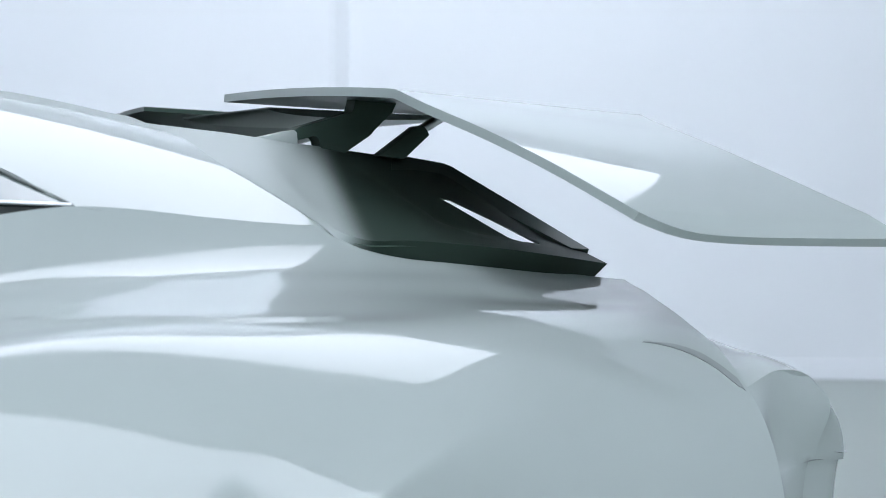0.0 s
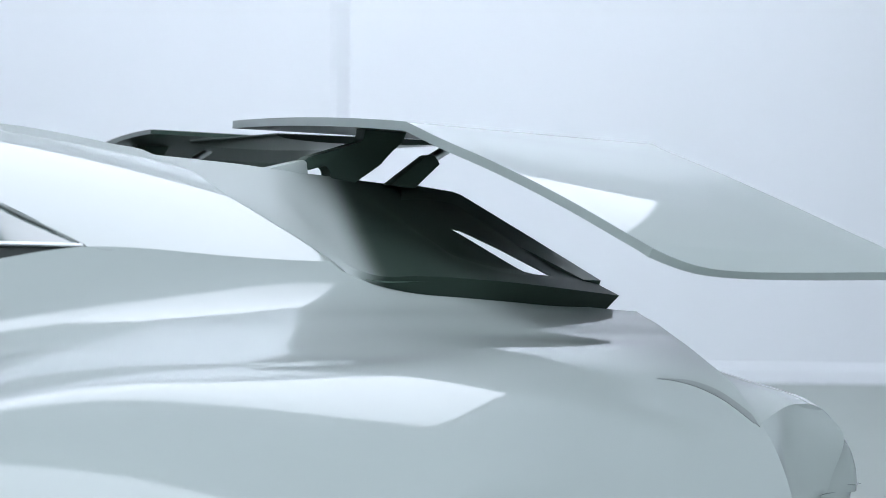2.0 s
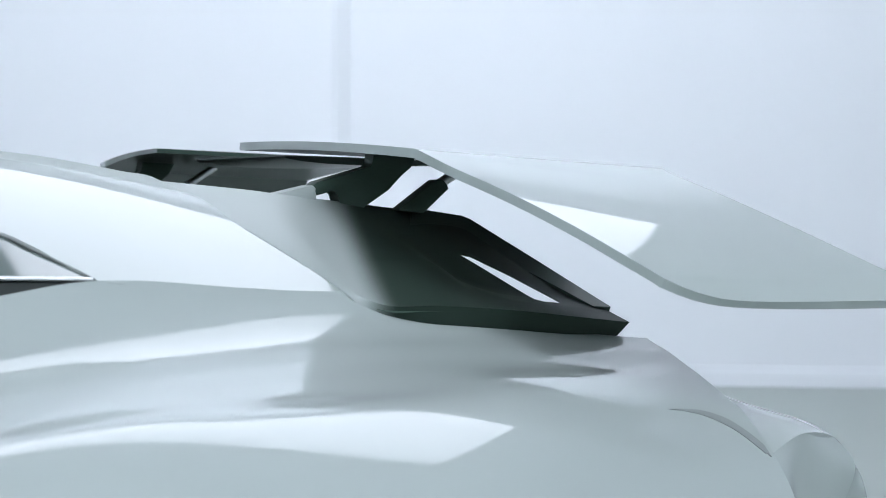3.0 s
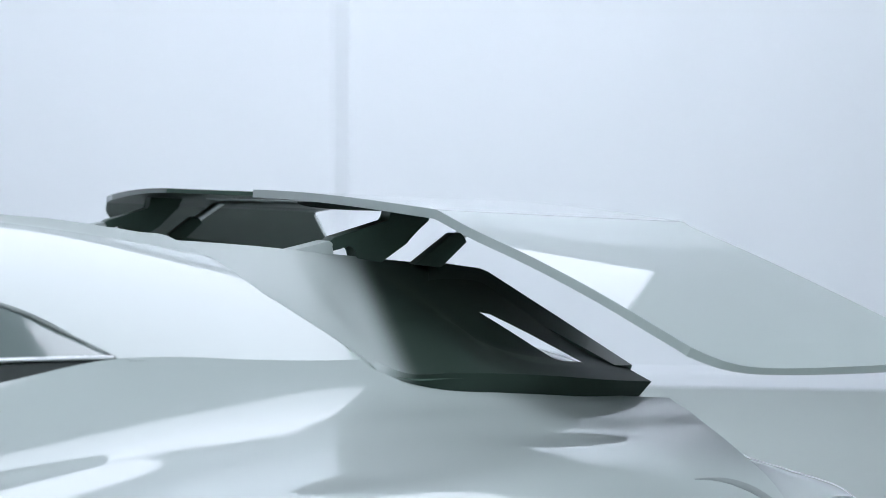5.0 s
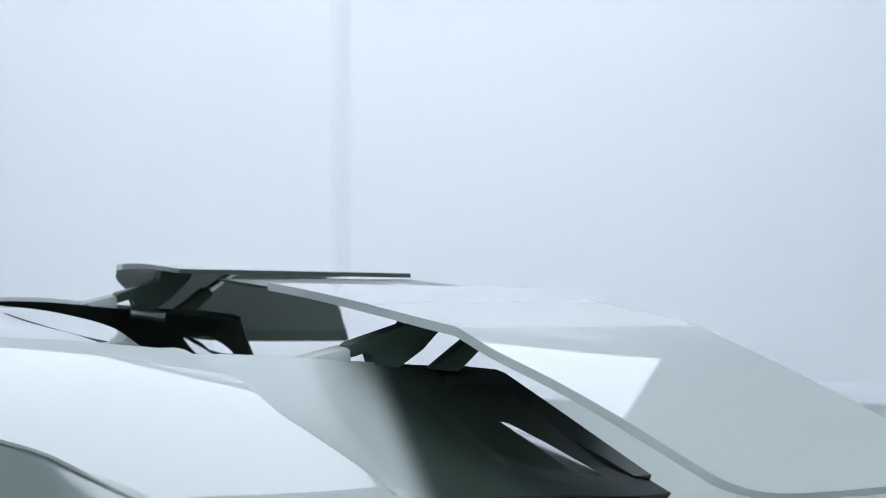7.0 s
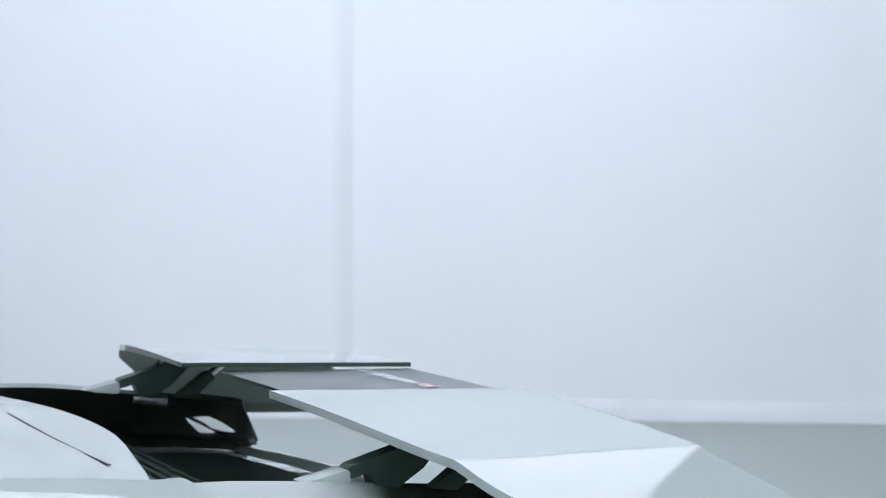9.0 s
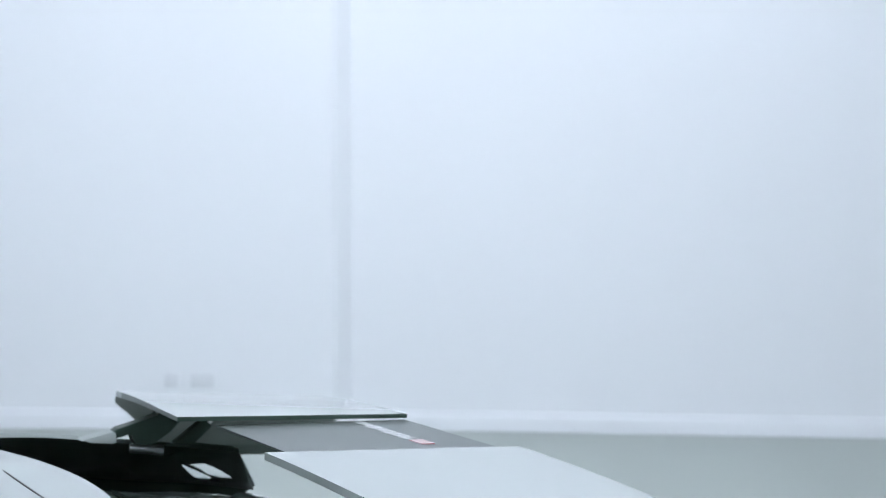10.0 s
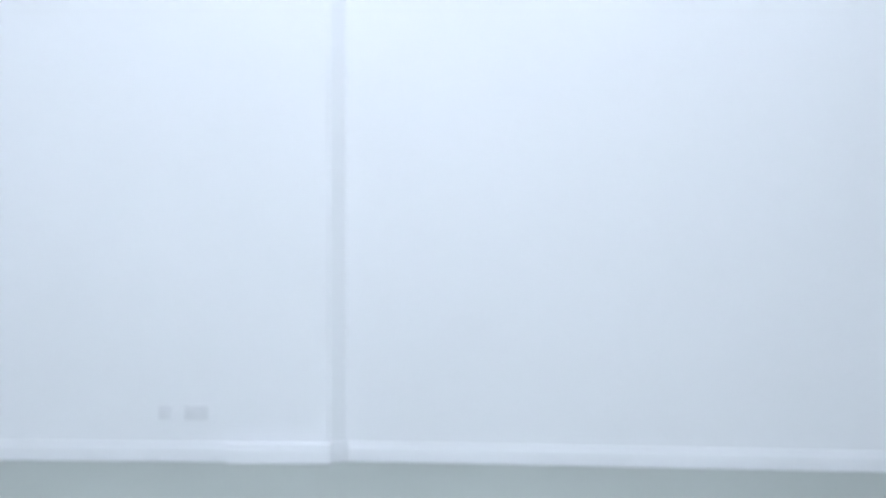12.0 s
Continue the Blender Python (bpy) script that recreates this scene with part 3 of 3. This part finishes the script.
FASCIA = [
    [(0.962, -0.835, 0.984), (0.964, -0.845, 0.977), (0.967, -0.862, 0.966), (0.969, -0.876, 0.956), (0.971, -0.888, 0.946), (0.972, -0.912, 0.91), (0.973, -0.932, 0.87), (0.983, -0.950, 0.78), (1.000, -0.936, 0.25)],
    [(0.962, -0.800, 0.998), (0.985, -0.780, 0.990), (1.032, -0.765, 0.975), (1.044, -0.800, 0.967), (1.038, -0.845, 0.957), (1.036, -0.846, 0.92), (1.034, -0.850, 0.87), (1.036, -0.862, 0.78), (1.040, -0.860, 0.25)],
    [(0.960, -0.750, 1.014), (1.050, -0.700, 0.975), (1.124, -0.700, 0.951), (1.122, -0.750, 0.949), (1.108, -0.800, 0.944), (1.132, -0.802, 0.914), (1.114, -0.802, 0.867), (1.096, -0.802, 0.79), (1.070, -0.802, 0.25)],
    [(0.955, -0.690, 1.028), (1.060, -0.600, 0.972), (1.145, -0.620, 0.942), (1.165, -0.670, 0.930), (1.178, -0.716, 0.905), (1.194, -0.722, 0.880), (1.205, -0.722, 0.850), (1.190, -0.722, 0.79), (1.150, -0.722, 0.25)],
    [(0.970, -0.500, 1.040), (1.060, -0.480, 0.968), (1.130, -0.490, 0.935), (1.170, -0.500, 0.922), (1.200, -0.500, 0.895), (1.228, -0.500, 0.870), (1.236, -0.500, 0.840), (1.220, -0.500, 0.79), (1.180, -0.500, 0.25)],
    [(0.975, -0.200, 1.045), (1.070, -0.200, 0.968), (1.140, -0.200, 0.935), (1.180, -0.200, 0.922), (1.210, -0.200, 0.895), (1.238, -0.200, 0.870), (1.246, -0.200, 0.840), (1.230, -0.200, 0.79), (1.190, -0.200, 0.25)],
]


CORNER = 4  # the edge between the tail's top and its faces
both("tail_corner", shell(skin([sec[CORNER:] for sec in FASCIA[:3]], 8, 6, soft=True), 0.008, (-1, 1, 0)), PAINT, car)
part("tail_shelf", shell(skin(across([sec[: CORNER + 1] for sec in FASCIA]), 6, 6, soft=True), 0.006), PAINT, car)
part("tail_panel", shell(skin(across([sec[CORNER:] for sec in FASCIA[2:]]), 6, 6, soft=True), 0.008, (-1, 0, 0)), PAINT, car)

# deck between the fins
DECK = [[(0.40, -0.72, 1.042), (0.70, -0.735, 1.044), (0.87, -0.69, 1.036), (0.950, -0.675, 1.030)], [(0.40, -0.45, 1.06), (0.70, -0.45, 1.06), (0.87, -0.45, 1.055), (0.968, -0.45, 1.046)], [(0.40, -0.15, 1.062), (0.70, -0.15, 1.062), (0.87, -0.15, 1.058), (0.973, -0.15, 1.05)]]
part("deck", shell(skin(across(DECK), 6, 4), 0.006), PAINT, car)
DARK = [[(0.42, -0.62, 1.064), (0.66, -0.60, 1.066), (0.80, -0.58, 1.064), (0.875, -0.56, 1.060)], [(0.42, -0.35, 1.069), (0.66, -0.35, 1.070), (0.80, -0.35, 1.068), (0.90, -0.35, 1.063)], [(0.42, -0.1, 1.070), (0.66, -0.1, 1.071), (0.80, -0.1, 1.069), (0.905, -0.1, 1.064)]]
part("deck_panel", shell(skin(across(DARK), 6, 4), 0.003), GLOSS_CARBON, car, "dark glossy panel in the rear deck")

LIP = [[(0.905, -0.60, 1.056), (0.918, -0.60, 1.063), (0.945, -0.61, 1.058)], [(0.925, -0.46, 1.060), (0.940, -0.46, 1.067), (0.968, -0.46, 1.062)], [(0.948, -0.28, 1.061), (0.966, -0.28, 1.068), (0.992, -0.28, 1.063)], [(0.958, -0.15, 1.062), (0.976, -0.15, 1.069), (1.002, -0.15, 1.064)]]
part("deck_lip", shell(skin(across(LIP), 6, 4, soft=True), 0.004), PAINT, car, "white raised lip along the deck")

# engine cover and roof between the flanks
COVER = [[(-0.55, -0.60, 1.239)] + [(x, y, shoulder_z(x, y) - low) for x, y, low in ((0.0, -0.605, 0.002), (0.301, -0.60, 0.003), (0.414, -0.569, 0.008), (0.46, -0.545, 0.009))],
         [(-0.55, -0.35, 1.25), (0.0, -0.35, 1.245), (0.301, -0.34, 1.219), (0.42, -0.33, 1.201), (0.500, -0.33, 1.1935)],
         [(-0.55, -0.12, 1.255), (0.0, -0.12, 1.25), (0.301, -0.12, 1.216), (0.43, -0.12, 1.1965), (0.532, -0.12, 1.1915)]]
settle(part("engine_cover", shell(skin(across(COVER), 6, 5), 0.010), PAINT, car))


# ---- wing ----
WING = [
    [(0.697, -0.200, 1.243), (1.034, -0.200, 1.229)], [(0.697, -0.35, 1.241), (1.034, -0.35, 1.224)], [(0.6985, -0.50, 1.237), (1.034, -0.48, 1.218)],
    [(0.703, -0.61, 1.2310), (1.034, -0.565, 1.2125)], [(0.709, -0.660, 1.2262), (1.036, -0.602, 1.2065)], [(0.713, -0.680, 1.2225), (1.040, -0.616, 1.2030)], [(0.726, -0.728, 1.209), (1.058, -0.647, 1.191)],
    [(0.757, -0.776, 1.186), (1.086, -0.692, 1.167)], [(0.792, -0.827, 1.158), (1.118, -0.745, 1.141)], [(0.824, -0.870, 1.131), (1.146, -0.800, 1.117)],
    [(0.846, -0.893, 1.1135), (1.159, -0.824, 1.1045)],
]
WING_EDGE = [(0.852, -0.898, 1.110), (0.877, -0.903, 1.099), (0.914, -0.899, 1.0905), (0.965, -0.892, 1.0865), (1.032, -0.884, 1.0845), (1.103, -0.873, 1.083), (1.180, -0.862, 1.0815)]


SLOPE = [1.1648, 0.4174, -0.3669, 0.9806, -9.9127, -0.1728, 0.1775, 0.6744, 2.6212, 0.0231, -0.6797, 2.4844, 0.3258, -0.9417, 0.1202]


def wing_sides(u, v):
    """The heights of the wing's slope and of its flat, each carried past the fold."""
    a, b = u - 0.9, v + 0.77
    flat = 1.20642 - 0.07474 * a + 0.08403 * b - 0.06083 * b * b + 0.05879 * a * b
    w = min(v, -0.668 + 0.12 * (u - 0.85))
    slope = poly(SLOPE, a, w + 0.77) + (poly(SLOPE, a, w + 0.77) - poly(SLOPE, a, w + 0.765)) * 200 * (v - w)
    return slope, flat


def wing_z(u, v):
    slope, flat = wing_sides(u, v)
    k = 0.001
    h = min(1.0, max(0.0, 0.5 + 0.5 * (slope - flat) / k))
    return slope + (flat - slope) * h - k * h * (1 - h)


def wing_rows():
    lead, trail = (along(row, 600) for row in lines(WING, 6))
    n = 20
    full = []
    for k in range(n + 1):
        row = [a.lerp(b, k / n) for a, b in zip(lead, trail)]
        # points crowd at the fold, where the slope meets the flat
        fold = next((i for i, p in enumerate(row) if i > 200 and wing_sides(p.x, p.y)[0] < wing_sides(p.x, p.y)[1]), 300)
        at = [(fold - 6) * (1 - (1 - i / 30) ** 1.5) for i in range(31)] + [fold - 3 + 1.5 * i for i in range(5)] + [fold + 6 + (593 - fold) * (i / 55) ** 1.3 for i in range(56)]
        full.append([Vector((p.x, p.y, wing_z(p.x, p.y))) for p in (row[min(599, round(i))] for i in at)])
    # a short steep flange below the last fold
    edge = spline(WING_EDGE, n + 1)
    for k in range(n + 1):
        last = full[k][-1]
        full[k] += [last.lerp(edge[k], q) for q in (0.12, 0.5, 1.0)]
    return full


def centre_blade():
    """A thin aerofoil with a sharp nose, between the outer blades."""
    n = 24
    nose, tail = (0.752, 1.2290), (1.031, 1.2210)
    up, low = [], []
    for k in range(n + 1):
        f = (1 - math.cos(math.pi * k / n)) / 2
        x, z = nose[0] + (tail[0] - nose[0]) * f, nose[1] + (tail[1] - nose[1]) * f
        thick = 0.0015 + 0.0125 * f ** 0.5 * (1 - f) * 1.6
        up.append((x, z)); low.append((x, z - thick))
    return prism(up + low[::-1], 2 * MID + 0.200, -0.200)


wing = part("rear_wing", centre_blade(), SMOOTH_CARBON, car, "glossy dark centre blade of the wing")
for blade in both("wing_end", shell(wing_rows(), 0.009, under=1, lip=True), PAINT, wing, "white outer blade bent down at its end"):
    blade.data.materials.append(GLOSS_CARBON)
    blade.data.materials.append(RIM)
    blade.data.materials.append(CARBON)
    for v in blade.data.vertices:
        v.co.x += 0.030 * ease((v.co.y - 0.1) / 0.5)
    # the far blade thins towards the middle, and its front edge is darker on the flat
    skin_size = (len(blade.data.vertices) - 21) // 2
    for i, v in enumerate(blade.data.vertices):
        raised = 0 if i < skin_size else 0.003 if i < 2 * skin_size else 0.0009
        v.co.z += raised * ease((0.60 - v.co.y) / 0.45) * (v.co.y > 0)
    for f in blade.data.polygons:
        if 0 < f.center.y < 0.56 and f.normal.x < -0.5 and abs(f.normal.z) < 0.6:
            f.material_index = 1
        if 0 < f.center.y < 0.3 and f.normal.y < -0.7:
            f.material_index = 3

# struts and rams
STRUT = [(0.679, 1.186), (0.681, 1.192), (0.686, 1.196), (0.746, 1.211), (0.749, 1.215), (0.750, 1.230), (0.800, 1.228), (0.792, 1.211), (0.770, 1.194), (0.769, 1.189), (0.764, 1.186), (0.738, 1.171), (0.736, 1.166), (0.712, 1.168), (0.711, 1.178), (0.7095, 1.183), (0.706, 1.1868), (0.701, 1.1878), (0.690, 1.1845), (0.684, 1.1810), (0.681, 1.1820)]
both("strut", prism(STRUT, -0.484, -0.458, 0.0015), CARBON, car, "black carbon wing strut")
FOOT = [(0.630, 1.1815), (0.679, 1.1925), (0.683, 1.189), (0.681, 1.183), (0.684, 1.1755), (0.676, 1.174), (0.645, 1.178)]
both("strut_fairing", prism(FOOT, -0.488, -0.456, 0.0015), SATIN_PAINT, car)
RAM = [(0.7745, 1.1660), (0.7760, 1.1682), (0.8175, 1.1978), (0.8200, 1.1986), (0.8266, 1.1983), (0.8310, 1.1934), (0.8332, 1.1886), (0.8052, 1.1645), (0.8035, 1.1625)]
both("ram", prism(RAM, -0.491, -0.471, 0.0015), CARBON, car, "black tapered wing ram")
both("ram_rod", tube((0.82, -0.48, 1.190), (0.872, -0.487, 1.222), 0.0055), METAL, car, "bare metal rod")
both("hinge_pin", tube((0.703, -0.458, 1.166), (0.742, -0.452, 1.162), 0.0070), METAL, car, "bare metal hinge pin")
both("hinge_nut", tube((0.738, -0.4525, 1.1625), (0.752, -0.450, 1.161), 0.008, n=6), METAL, car, "bare metal nut")

# rail along the sloping top edge of each fin
RAIL_TOP = [(0.80, -0.466, 1.1685), (0.869, -0.458, 1.1585), (0.903, -0.556, 1.1145), (0.938, -0.655, 1.069)]
RAIL_LOW = [(0.775, -0.520, 1.1475), (0.835, -0.522, 1.1335), (0.884, -0.598, 1.0985), (0.914, -0.662, 1.0705)]
lean_back(both("fin_rail", shell(ruled(RAIL_TOP, RAIL_LOW, 24, 4), 0.008, (0.3, 1, -1)), CARBON, car)[1])

# side window
both("side_glass", shell(skin([[(-0.05, -0.79, 1.205), (-0.05, -0.925, 1.128)], [(0.12, -0.783, 1.200), (0.12, -0.905, 1.127)], [(0.272, -0.806, 1.158), (0.26, -0.876, 1.123)], [(0.315, -0.822, 1.139), (0.31, -0.864, 1.121)], [(0.354, -0.849, 1.1185), (0.355, -0.851, 1.1180)]], 5, 4), 0.004, (0, 1, -1)), GLASS, car, "tinted side window")
both("intake", shell(skin([[(-0.05, -0.935, 1.121), (-0.05, -0.96, 1.06)], [(0.12, -0.908, 1.120), (0.12, -0.93, 1.08)], [(0.25, -0.878, 1.118), (0.25, -0.895, 1.098)], [(0.352, -0.851, 1.1165), (0.353, -0.853, 1.1155)]], 5, 4), 0.004, (0, 1, -1)), RUBBER, car, "dark intake under the window")


def strip(pts, r):
    """A thin round moulding along a line."""
    ring = 8
    bm = bmesh.new()
    pts = spline(pts, 24)
    rings = []
    for i, p in enumerate(pts):
        d = (pts[min(i + 1, 23)] - pts[max(i - 1, 0)]).normalized()
        side = d.cross(Vector((0, 0, 1))).normalized()
        up = side.cross(d)
        rings.append([bm.verts.new(p + (side * math.cos(a) + up * math.sin(a)) * r) for a in (2 * math.pi * k / ring for k in range(ring))])
    for a, b in zip(rings, rings[1:]):
        for k in range(ring):
            bm.faces.new((a[k], a[(k + 1) % ring], b[(k + 1) % ring], b[k]))
    bm.faces.new(rings[0]); bm.faces.new(rings[-1][::-1])
    return bm


both("window_seal", strip([(-0.05, -0.79, 1.208), (0.12, -0.783, 1.202), (0.272, -0.806, 1.1595), (0.315, -0.822, 1.1405), (0.357, -0.851, 1.1175)], 0.0011), SATIN, car, "thin grey window seal")
both("sill_trim", strip([(-0.05, -0.93, 1.124), (0.12, -0.908, 1.1235), (0.25, -0.879, 1.1215), (0.355, -0.852, 1.1175)], 0.0018), METAL, car, "bright window sill strip")

# lettering near the trailing edge of the centre blade
def bars():
    x = 0.955
    v = 0.140
    rnd = random.Random(4)
    while v > -0.045:
        w = rnd.uniform(0.006, 0.014)
        part("lettering", box((x - rnd.uniform(0.006, 0.012), v - w, 1.2230), (x + rnd.uniform(0.004, 0.008), v, 1.2240)), WHITE_INK, wing, "white vinyl mark", smooth=False)
        v -= w + rnd.uniform(0.002, 0.005)
    part("lettering", box((x - 0.009, -0.098, 1.2230), (x + 0.009, -0.056, 1.2240)), RED_INK, wing, "red vinyl mark", smooth=False)


bars()

# engine bay behind the cover
part("bay_tray", shell(skin(across([[(0.44, -0.60, 1.09), (0.66, -0.60, 1.085)], [(0.44, -0.35, 1.105), (0.66, -0.35, 1.09)], [(0.44, -0.12, 1.11), (0.66, -0.12, 1.09)]]), 6, 4), 0.004), CARBON, car)
for n in range(5):
    x = 0.535 + 0.034 * n
    part("louvre", shell([[(x, v, 1.150 - 0.010 * n), (x + 0.030, v, 1.136 - 0.010 * n)] for v in (-0.44, -0.30, -0.12, 0.07, 0.25, 0.39)], 0.003), CARBON, car)
part("cover_seam", shell([[(0.452, v, zz), (0.4545, v, zz)] for v, zz in ((-0.40, 1.2003), (-0.30, 1.1977), (-0.21, 1.1965), (-0.12, 1.1957), (0.07, 1.1957), (0.20, 1.1951))], 0.001), RUBBER, car)


# ---- body ahead of the rear fenders ----
BODY = [
    (-0.24, [(0.0, 1.235), (0.55, 1.222), (0.74, 1.185), (0.92, 1.08), (0.99, 1.03), (1.12, 0.94), (1.14, 0.70), (1.11, 0.22)]),
    (-0.60, [(0.0, 1.242), (0.55, 1.225), (0.72, 1.185), (0.93, 1.04), (1.00, 1.00), (1.07, 0.90), (1.06, 0.70), (1.03, 0.20)]),
    (-1.20, [(0.0, 1.220), (0.50, 1.200), (0.66, 1.150), (0.88, 0.98), (0.95, 0.95), (1.02, 0.85), (1.02, 0.66), (1.00, 0.18)]),
    (-1.80, [(0.0, 1.085), (0.48, 1.060), (0.66, 1.020), (0.87, 0.93), (0.95, 0.90), (1.02, 0.81), (1.02, 0.62), (0.99, 0.18)]),
    (-2.40, [(0.0, 0.900), (0.45, 0.890), (0.68, 0.880), (0.86, 0.87), (0.94, 0.84), (1.00, 0.76), (1.00, 0.58), (0.97, 0.18)]),
    (-3.00, [(0.0, 0.760), (0.45, 0.750), (0.66, 0.750), (0.83, 0.75), (0.91, 0.72), (0.96, 0.65), (0.96, 0.50), (0.93, 0.18)]),
    (-3.45, [(0.0, 0.580), (0.42, 0.570), (0.60, 0.560), (0.74, 0.54), (0.80, 0.51), (0.84, 0.46), (0.84, 0.36), (0.82, 0.18)]),
    (-3.52, [(0.0, 0.360), (0.42, 0.360), (0.60, 0.350), (0.74, 0.35), (0.80, 0.34), (0.83, 0.33), (0.83, 0.28), (0.81, 0.18)]),
]


def body_rows(sections, inset=0.0):
    out = []
    for x, half in sections:
        full = [(x, MID - h, z - inset) for h, z in half[::-1]] + [(x, MID + h, z - inset) for h, z in half[1:]]
        out.append(full)
    return skin(out, 6, 5, soft=True)


part("front_body", shell(body_rows(BODY), 0.008), PAINT, car)
part("windscreen", shell(body_rows([(x, [(h, z) for h, z in half[:2]]) for x, half in BODY[2:5]], -0.022), 0.005), GLASS, car, "tinted windscreen")

# ---- wheels ----
def wheel(x, side):
    y = MID + side * 0.94
    y -= side * (0.10 if x < 0 else 0.0)
    rim = part("wheel", tube((x, y - 0.11, 0.34), (x, y + 0.11, 0.34), 0.24, n=40), METAL, car, "grey alloy wheel")
    bm = bmesh.new()
    prof = [(0.235, -0.13), (0.30, -0.145), (0.33, -0.13), (0.34, -0.08), (0.34, 0.08), (0.33, 0.13), (0.30, 0.145), (0.235, 0.13)]
    rings = []
    for k in range(48):
        a = 2 * math.pi * k / 48
        rings.append([bm.verts.new((x + r * math.cos(a), y + w, 0.34 + r * math.sin(a))) for r, w in prof])
    for i in range(48):
        for j in range(len(prof)):
            p, q = rings[i], rings[(i + 1) % 48]
            bm.faces.new((p[j], p[(j + 1) % len(prof)], q[(j + 1) % len(prof)], q[j]))
    part("tyre", bm, RUBBER, rim, "black tyre")


for side in (-1, 1):
    wheel(0.35, side)
    wheel(-2.35, side)
